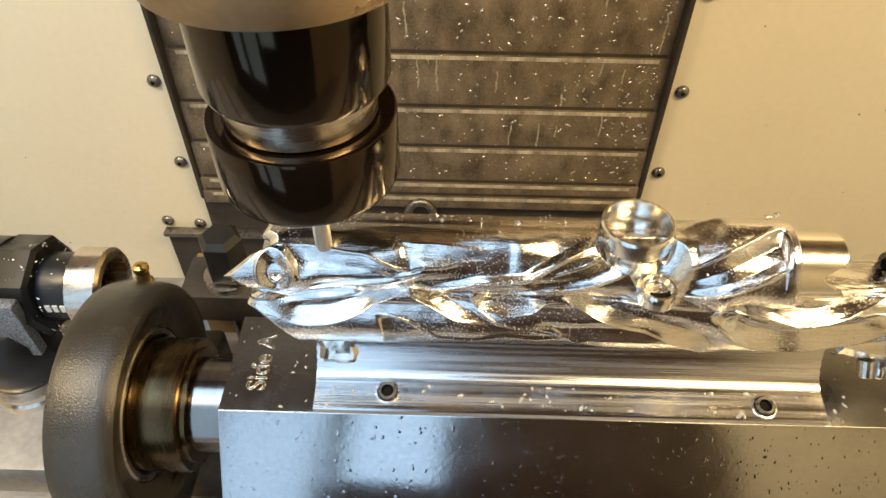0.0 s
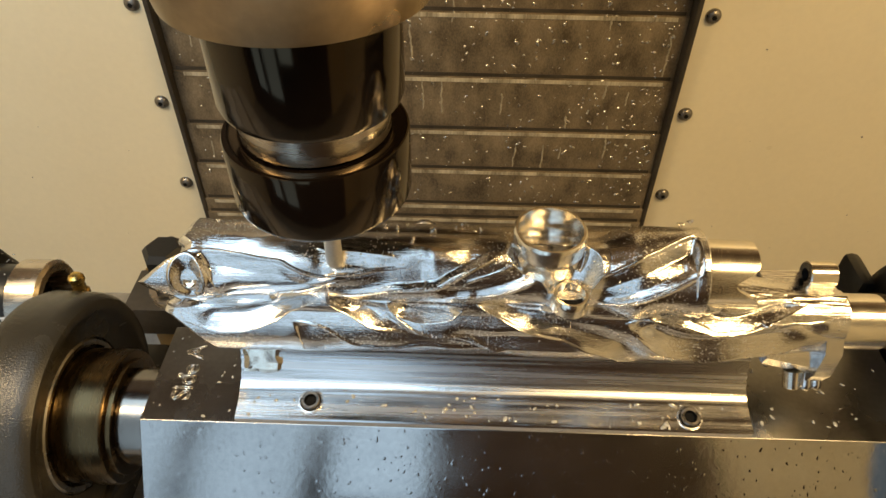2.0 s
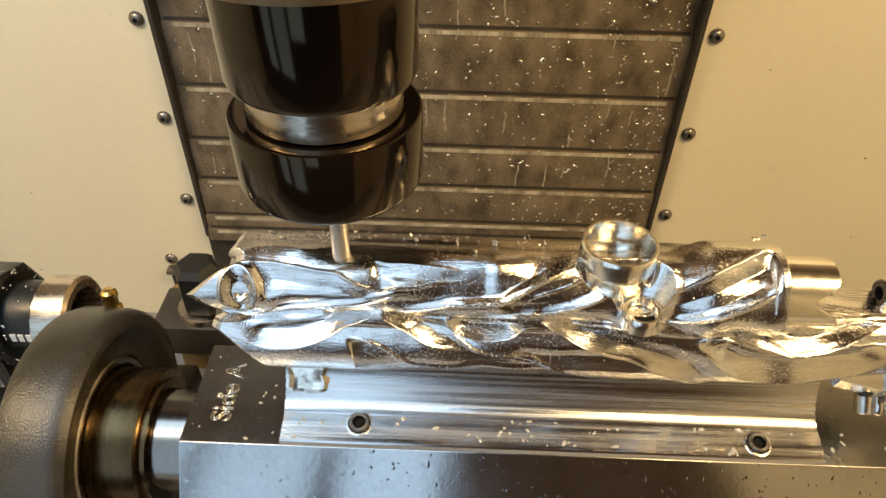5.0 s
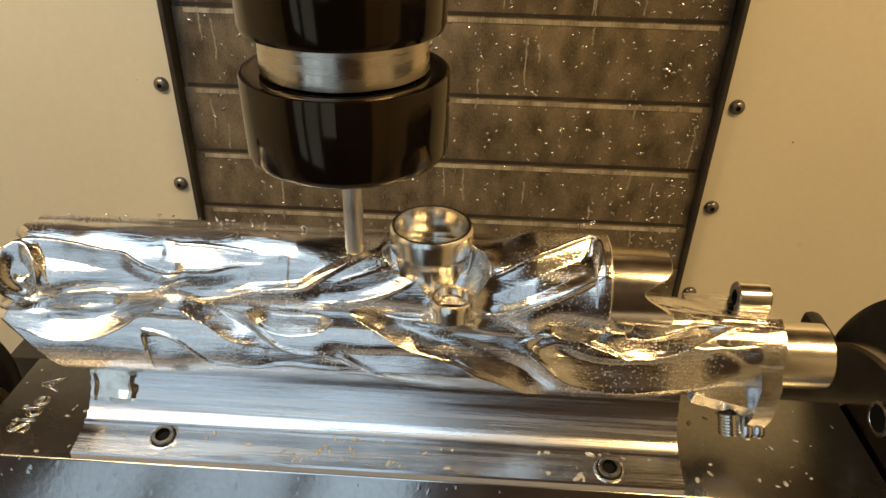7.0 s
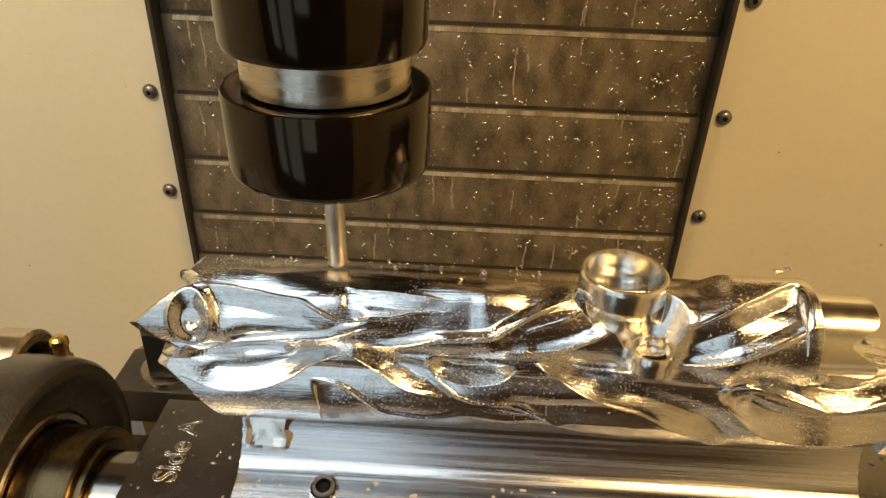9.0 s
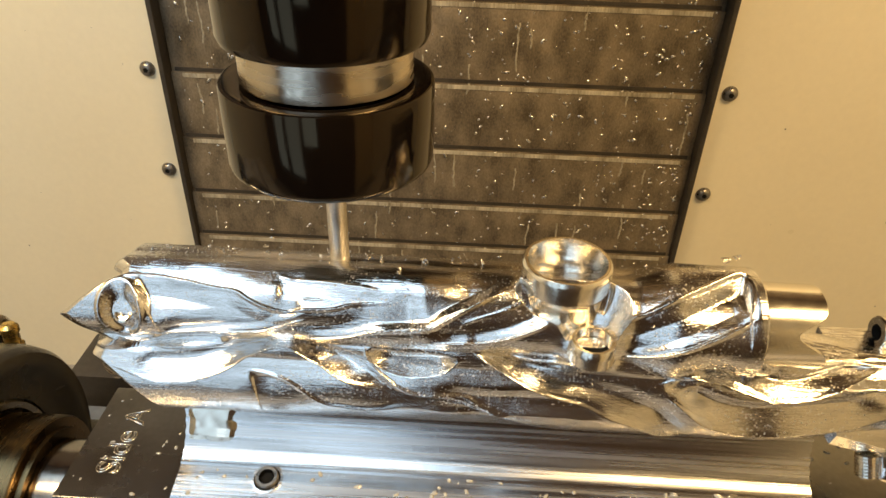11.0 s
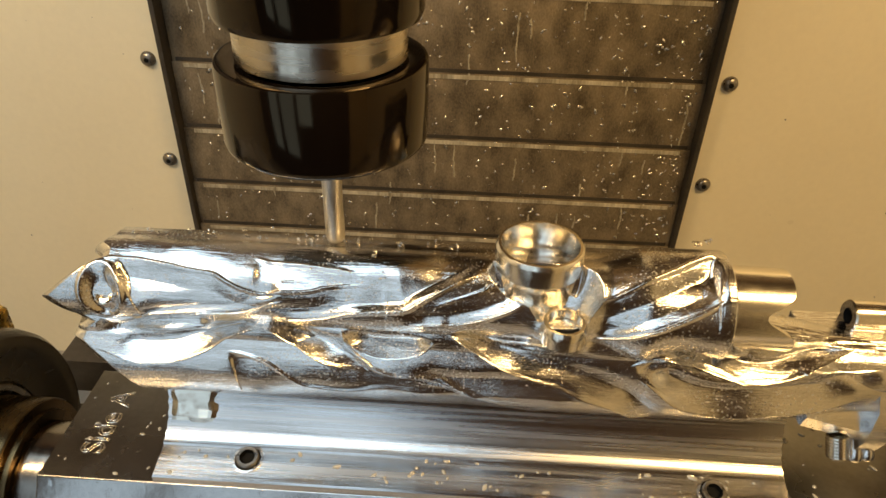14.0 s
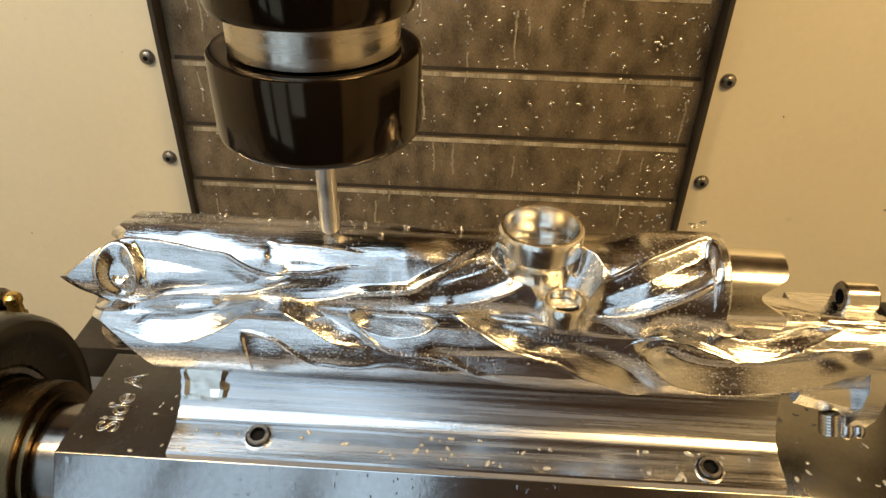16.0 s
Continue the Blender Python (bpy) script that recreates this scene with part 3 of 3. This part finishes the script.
part("eye_bore", lathe([(0.0030, 0.0010), (0.0024, 0.0014), (0.0020, 0.0), (0, 0.0)], (-0.0208, -0.0035, 0.2212), seg=32, turn=(Vector((0, -0.0148, 0.0180))).to_track_quat("Z", "Y").to_matrix().to_4x4()), TUBE, workpiece)
b = bmesh.new()
rows = []
for k in range(49):
    a = radians(-100 + 245 * k / 48)
    turn = math.degrees(a)
    hook = 0.0220 - 0.0095 * math.exp(-((turn - 66) / 19) ** 2) + 0.0020 * float(ease(80, 112, turn))
    rows.append([b.verts.new((x, 0.0095 - r * math.sin(a), 0.2208 + r * math.cos(a))) for x, r in ((0.186, 0.0118), (0.186 + hook, 0.0118), (0.1866 + hook, 0.0131), (0.186 + hook, 0.0143), (0.186, 0.0146))])
for p0, p1 in zip(rows, rows[1:]):
    for i in range(4):
        b.faces.new((p0[i], p0[i + 1], p1[i + 1], p1[i]))
b.faces.new(rows[0])
b.faces.new(rows[-1])
part("rear_tube", b, TUBE, workpiece, "half open rear tube with a hooked end")
part("end_spigot", lathe([(0, 0.021), (0.0118, 0.021), (0.0125, 0.0203), (0.0125, 0.0), (0.0, 0.0)], (0.2525, 0.0105, 0.1925), "x", 64), TUBE, workpiece, "turned end spigot")
part("lug", lathe([(0.0030, 0.0), (0.0055, 0.0), (0.0060, 0.0006), (0.0060, 0.0115), (0.0055, 0.012), (0, 0.012)], (0.2395, 0.0205, 0.2110), "x", 40), TUBE, workpiece, "small round lug")
part("lug_bore", lathe([(0.0031, 0.0), (0.0028, 0.004), (0, 0.004)], (0.2396, 0.0205, 0.2110), "x", 32), HOLE_SHADE, workpiece)
part("lug_web", prism([(0.010, 0.196), (0.014, 0.208), (0.026, 0.208), (0.026, 0.196)], 0.222, 0.2515), POLISH, workpiece)
part("lower_flange", prism([(-0.0035, 0.166), (-0.0075, 0.176), (-0.0070, 0.190), (0.006, 0.208), (0.022, 0.206), (0.026, 0.186), (0.012, 0.164)], 0.2462, 0.2535), POLISH, workpiece)
web = prism([(-0.0030, 0.172), (-0.0048, 0.178), (-0.002, 0.186), (0.014, 0.186), (0.012, 0.170)], 0.2240, 0.2463, 6)
for v in web.verts:
    v.co.z += 0.0060 * (1 - (v.co.x - 0.224) / 0.0223) * (v.co.z < 0.180)
part("lower_web", web, POLISH, workpiece)
part("ribbed_lug", lathe([(0.0036, 0.0)] + [(r, 0.0012 * k + d) for k in range(7) for r, d in ((0.0040, 0.0002), (0.0040, 0.0008), (0.0035, 0.0010))] + [(0.0030, 0.0090), (0, 0.0092)], (0.2400, -0.0015, 0.1725), seg=28, turn=Vector((0.10, -0.45, -0.85)).to_track_quat("Z", "Y").to_matrix().to_4x4()), TUBE, workpiece, "small ribbed lug")
for x, z, r in ((0.2478, 0.1648, 0.0030), (0.2522, 0.1652, 0.0026)):
    part("end_nub", lathe([(0, r), (0.55 * r, 0.85 * r), (0.9 * r, 0.45 * r), (r, 0.0), (0.9 * r, -0.006)], (x, -0.0038, z), seg=24, turn=Vector((0, -0.6, -0.8)).to_track_quat("Z", "Y").to_matrix().to_4x4()), POLISH, workpiece)

# ---- bearing with its collar and grease nipple ----
AY, AZ = 0.004, 0.110


def pillow_block():
    p = rides(thing("pillow_block", "grey painted cast iron pillow block bearing on the table", "bearing", (-0.119, AY, AZ)))
    prof = [(0.0405, 0.0150), (0.0440, 0.0158), (0.0500, 0.0172), (0.0540, 0.0205), (0.0575, 0.0222), (0.0610, 0.0218), (0.0632, 0.0190), (0.0643, 0.0140), (0.0645, -0.0040), (0.0630, -0.0085), (0.0590, -0.0105), (0.0405, -0.0105), (0.0405, 0.0150)]
    part("housing", lathe(prof, axis="x", seg=96), CAST, p)
    part("foot", box(-0.0100, 0.0205, -0.085, 0.085, -0.0748, -0.045, 0.004, 3), CAST, p)
    part("outer_race", lathe([(0.0349, 0.0125), (0.0365, 0.0150), (0.0390, 0.0154), (0.0404, 0.0140), (0.0404, -0.0100), (0.0349, -0.0100)], axis="x", seg=80), SEAL, p, "bright bearing race")
    part("seal", lathe([(0.0300, 0.0118), (0.0348, 0.0120), (0.0348, -0.0070)], axis="x", seg=80), RUBBER, p, "black bearing seal")
    collar = part("locking_collar", lathe([(0.0212, -0.012), (0.0346, -0.0115), (0.0346, 0.0375), (0.0338, 0.0388), (0.0300, 0.0390), (0.0296, 0.0410), (0.0215, 0.0412)], axis="x", seg=80), DARKTURN, p, "dark turned locking collar")
    part("set_screw", lathe([(0.0030, 0.0), (0.0030, 0.0004), (0.0022, 0.0004), (0.0018, -0.001), (0, -0.001)], (0.0255, -0.0345 * math.cos(radians(12)), -0.0345 * math.sin(radians(12))), seg=20, turn=Matrix.Rotation(radians(102), 4, "X")), HOLE_SHADE, collar)
    part("shaft", lathe([(0, -0.03), (0.0240, -0.03), (0.0240, 0.042), (0.0250, 0.0425), (0.0250, 0.0632), (0, 0.0632)], axis="x", seg=80), SHAFT, p, "polished steel shaft")
    nip = part("grease_nipple", lathe([(0.0048, 0.0), (0.0048, 0.0040), (0.0036, 0.0050), (0.0034, 0.0095), (0.0042, 0.0110), (0.0040, 0.0135), (0.0026, 0.0150), (0, 0.0152)], (0.003, 0.0515, 0.0350), seg=24, turn=Matrix.Rotation(radians(-8), 4, "X")), BRASS, p, "brass grease nipple")
    return p


pillow_block()

# ---- drive side ----
drive = rides(thing("rotary_drive", "dark rotary axis with a bored faceplate against the block", "rotary table", (0.345, AY, AZ)))
plate = part("faceplate", lathe([(0, -0.0414), (0.0735, -0.0414), (0.0750, -0.0400), (0.0750, -0.0290), (0.060, -0.0275), (0, -0.0275)], axis="x", seg=96), SHAFT, drive, "brown steel faceplate")
part("bolt_hole", lathe([(0.0072, 0.0), (0.0068, 0.0005), (0.0056, 0.0006), (0.0054, 0.0002), (0, 0.0002)], (-0.0416, 0.004, 0.0545), seg=40, turn=Matrix.Rotation(radians(-90), 4, "Y")), COLLAR, plate, "bright rimmed bolt hole")
# flat black disc as the shade inside the bolt hole
part("bore", lathe([(0.0055, 0.0), (0, 0.0)], (-0.0420, 0.004, 0.0545), seg=32, turn=Matrix.Rotation(radians(-90), 4, "Y")), HOLE_SHADE, plate)
part("neck", lathe([(0.055, -0.0274), (0.055, -0.0165)], axis="x", seg=64), RAIL_SHADE, drive)
part("drum", lathe([(0, -0.0165), (0.091, -0.0165), (0.0965, -0.0130), (0.097, 0.030), (0, 0.030)], axis="x", seg=96), RUBBER, drive, "black rotary drum")
part("jaw", box(-0.026, -0.0168, 0.080, 0.107, 0.005, 0.033, 0.004, 2), RUBBER, drive, "black jaw")
part("rotary_case", box(0.0305, 0.16, -0.09, 0.09, -0.0748, 0.12, 0.008, 3), CAST, drive)

# ---- tool setter behind the bearing ----
setter = rides(thing("tool_setter", "black tool setting probe with steel rings, chips stuck on", "tool setter", (-0.214, 0.086, 0.030)))
part("base_ring", lathe([(0, 0.0), (0.027, 0.0), (0.027, 0.010), (0.0255, 0.012), (0.0255, 0.016), (0.027, 0.018), (0.025, 0.024), (0, 0.024)], (-0.010, -0.02, 0.0), seg=64), COLLAR, setter, "steel base ring")
part("column", lathe([(0.023, 0.022), (0.026, 0.040), (0.026, 0.060), (0.020, 0.070), (0, 0.070)], (-0.010, -0.02, 0.0), seg=56), RUBBER, setter)
part("body", lathe([(0, -0.045), (0.020, -0.045), (0.028, -0.038), (0.030, -0.028), (0.030, 0.002), (0.024, 0.003), (0, 0.003)], (-0.005, 0.0, 0.078), "x", 64), RUBBER, setter)
part("hex_body", lathe([(0, 0.002), (0.029, 0.002), (0.031, 0.005), (0.031, 0.026), (0.028, 0.028), (0, 0.028)], (-0.008, 0.0, 0.078), "x", 8), RUBBER, setter)
part("chip_plate", box(-0.004, 0.017, -0.0345, -0.027, 0.052, 0.097, 0.001), GLITTER, setter, "side plate coated with metal chips")
part("neck", lathe([(0, 0.0), (0.021, 0.0), (0.021, 0.020), (0, 0.020)], (0.019, 0.0, 0.078), "x", 48), RUBBER, setter)
part("end_ring", lathe([(0.016, 0.0), (0.0235, 0.0), (0.0245, 0.001), (0.0245, 0.018), (0.0225, 0.020), (0.018, 0.020), (0.016, 0.006)], (0.038, 0.0, 0.078), "x", 56), COLLAR, setter, "pale steel end ring")
for k, (w, h) in enumerate(((0.0032, 0.0052), (0.0030, 0.0052), (0.0030, 0.0052))):
    part("print_bar", box(0.0245 + 0.0045 * k, 0.0245 + 0.0045 * k + w, -0.0212, -0.0203, 0.078, 0.078 + h), WHITE, setter)
part("print_mark", box(-0.045, -0.028, -0.0302, -0.0288, 0.068, 0.077, 0.0006), WHITE, setter)

clamp = rides(thing("clamp_bolt", "black capped clamp bolt with a steel washer", "bolt", (-0.091, 0.105, 0.035)))
part("stud", lathe([(0.008, 0.0), (0.008, 0.066), (0, 0.066)], seg=32), BOLT, clamp)
part("washer", lathe([(0, 0.064), (0.0165, 0.064), (0.0165, 0.068), (0, 0.068)], seg=40), COLLAR, clamp)
part("cap", lathe([(0, 0.102), (0.010, 0.102), (0.0135, 0.098), (0.0140, 0.070), (0.0125, 0.0682), (0, 0.0682)], seg=6), RUBBER, clamp)
part("clamp_bar", box(-0.030, 0.030, -0.018, 0.018, 0.040, 0.0638, 0.002), RAIL_SHADE, clamp, "dark clamp bar")
part("heel", box(0.016, 0.029, -0.017, 0.017, 0.0, 0.0398, 0.001), RAIL_SHADE, clamp)

wedge = rides(thing("yellow_block", "small yellow packing block on the table", "packing block", (-0.108, 0.118, 0.035)))
part("block_piece", box(-0.012, 0.012, -0.010, 0.010, 0.0, 0.062, 0.002), YELLOW, wedge)


# ---- wet and swarf ----
def scatter(name, count, place, size, mat, label, category, moving, seed, flat=0.35):
    random.seed(seed)
    b = bmesh.new()
    for _ in range(count):
        at, normal = place()
        s = size * random.uniform(0.35, 1.0) ** 1.5
        m = Matrix.Translation(at) @ Vector(normal).to_track_quat("Z", "Y").to_matrix().to_4x4() @ Matrix.Rotation(random.uniform(0, 6.3), 4, "Z") @ Matrix.Diagonal((s * random.uniform(0.8, 2.2), s, s * flat, 1))
        bmesh.ops.create_icosphere(b, subdivisions=1, radius=1.0, matrix=m)
    ob = tagged(part(name, b, mat, sharp=80), label, category, kind="stuff")
    return rides(ob) if moving else ob


def on_block_front():
    u = random.uniform(0.02, 0.98)
    return (random.uniform(-0.054, 0.30), -0.0236 - 0.0249 * u, 0.15 - 0.0385 * u), (0, -0.84, 0.543)


def on_block_top():
    return (random.choice((random.uniform(-0.052, -0.014), random.uniform(0.228, 0.30))), random.uniform(-0.022, 0.028), 0.1501), (0, 0, 1)


def on_land():
    y = random.uniform(-0.0225, -0.011)
    return (random.uniform(-0.008, 0.215), y, 0.1538 + (y + 0.023) * 0.2 + 0.0001), (0, -0.2, 1)


def on_part():
    x, th = random.choice((random.uniform(0.02, 0.20), random.uniform(0.125, 0.22))), radians(random.uniform(80, 235))
    r = float(reach(np.array(x), np.array(th))) - 0.0014
    return (x, Y0 + r * math.cos(th), Z0 + r * math.sin(th)), (0, math.cos(th), math.sin(th))


def on_setter():
    a = random.uniform(1.2, 4.4)
    return (-0.214 + random.uniform(-0.045, 0.040), 0.086 + 0.0305 * math.cos(a) * 0.97, 0.108 + 0.0305 * math.sin(a) * 0.97), (0, math.cos(a), math.sin(a))


def on_wall():
    return (random.choice((random.uniform(-0.6, -0.3), random.uniform(0.31, 0.65))), 0.4719, random.uniform(-0.2, 0.32)), (0, -1, 0)


def on_cover():
    x, z = 0.27 - 0.525 * random.random() ** 1.5, 0.30 - 0.42 * random.random() ** 1.3
    i = max(k for k, v in enumerate(LEDGES) if v > z)
    return (x, 0.496 - 0.0032 * i - 0.0001, z), (0, -1, 0)


scatter("coolant_drops", 420, on_block_front, 0.0010, LITFACE, "coolant drops on the steel block", "drops", True, 1, 0.16)
scatter("coolant_drops", 50, on_block_top, 0.0011, OIL, "coolant drops on the steel block", "drops", True, 2)
scatter("coolant_drops", 60, on_land, 0.0011, OIL, "coolant drops on the aluminium stock", "drops", True, 3)
scatter("metal_chips", 1000, on_part, 0.00032, ENGRAVE, "tiny aluminium chips on the milled part", "chips", True, 5)
scatter("metal_chips", 260, on_setter, 0.0009, ENGRAVE, "tiny metal chips stuck on the tool setter", "chips", True, 9)
scatter("metal_chips", 40, on_wall, 0.0016, BOLT, "tiny metal chips stuck on the wall", "chips", False, 6)
scatter("metal_chips", 1500, on_cover, 0.0021, ENGRAVE, "tiny metal chips stuck on the way cover", "chips", False, 7)


def curl(at, radius, pitch, turns, thick, heading, seed):
    random.seed(seed)
    b = bmesh.new()
    m = Matrix.Translation(at) @ Vector(heading).to_track_quat("Z", "Y").to_matrix().to_4x4()
    prev = None
    n = int(turns * 14)
    for k in range(n + 1):
        a = 2 * math.pi * k / 14
        r = radius * (1 - 0.4 * k / n)
        ring = [b.verts.new(m @ Vector((r * math.cos(a) + dx, r * math.sin(a), pitch * k / 14 + dz))) for dx, dz in ((0, 0), (thick, 0), (thick, thick * 2.5), (0, thick * 2.5))]
        if prev:
            for i in range(4):
                b.faces.new((prev[i], prev[(i + 1) % 4], ring[(i + 1) % 4], ring[i]))
        prev = ring
    return rides(tagged(part("swarf_curl", b, ENGRAVE, sharp=60), "thin curled aluminium chip on the milled part", "chip", "swarf curls"))


for at, radius, turns, heading, seed in (((0.0770, 0.0160, 0.2345), 0.0016, 1.6, (0.6, 0.2, 0.7), 1), ((0.1755, 0.0150, 0.2420), 0.0011, 3.0, (1, 0.1, 0.1), 2), ((0.1800, 0.0170, 0.2415), 0.0009, 2.5, (1, 0.2, 0.5), 3), ((0.0690, 0.0090, 0.2355), 0.0010, 1.2, (0.2, -0.4, 0.9), 4), ((0.1020, 0.0120, 0.2335), 0.0008, 2.0, (0.9, 0.3, 0.2), 5)):
    curl(at, radius, 0.0009, turns, 0.00016, heading, seed)
random.seed(8)
for k in range(34):
    curl((random.uniform(-0.018, 0.10), random.uniform(0.0170, 0.0215), random.uniform(0.2334, 0.2343)), random.uniform(0.0003, 0.0007), 0.0007, random.uniform(1.0, 2.4), 0.00013, (random.uniform(-1, 1), random.uniform(-0.3, 0.3), 0.3), 20 + k)


random.seed(12)
b = bmesh.new()
for k in range(46):
    x, z = random.uniform(-0.25, 0.265), random.uniform(-0.10, 0.28)
    for s in range(random.randint(8, 26)):
        z -= random.uniform(0.0012, 0.0026)
        x += random.uniform(-0.0006, 0.0006)
        if z < -0.14:
            break
        i = max(q for q, v in enumerate(LEDGES) if v > z)
        bmesh.ops.create_icosphere(b, subdivisions=1, radius=1.0, matrix=Matrix.Translation((x, 0.496 - 0.0032 * i - 0.0001, z)) @ Matrix.Diagonal((random.uniform(0.0005, 0.0014), 0.0003, 0.0022, 1)))
tagged(part("coolant_streaks", b, STREAK, sharp=80), "dried pale coolant streaks on the way cover", "streaks", kind="stuff")


def motions():
    for ob in MOVERS:
        home = ob.matrix_basis.copy()
        walk(ob, [(t, Matrix.Translation((x, y, 0)) @ home) for t, x, y in TRAVEL])
    home = spindle.matrix_basis.copy()
    walk(spindle, [(t, Matrix.Translation((0, 0, z)) @ home) for t, z in PLUNGE])


motions()
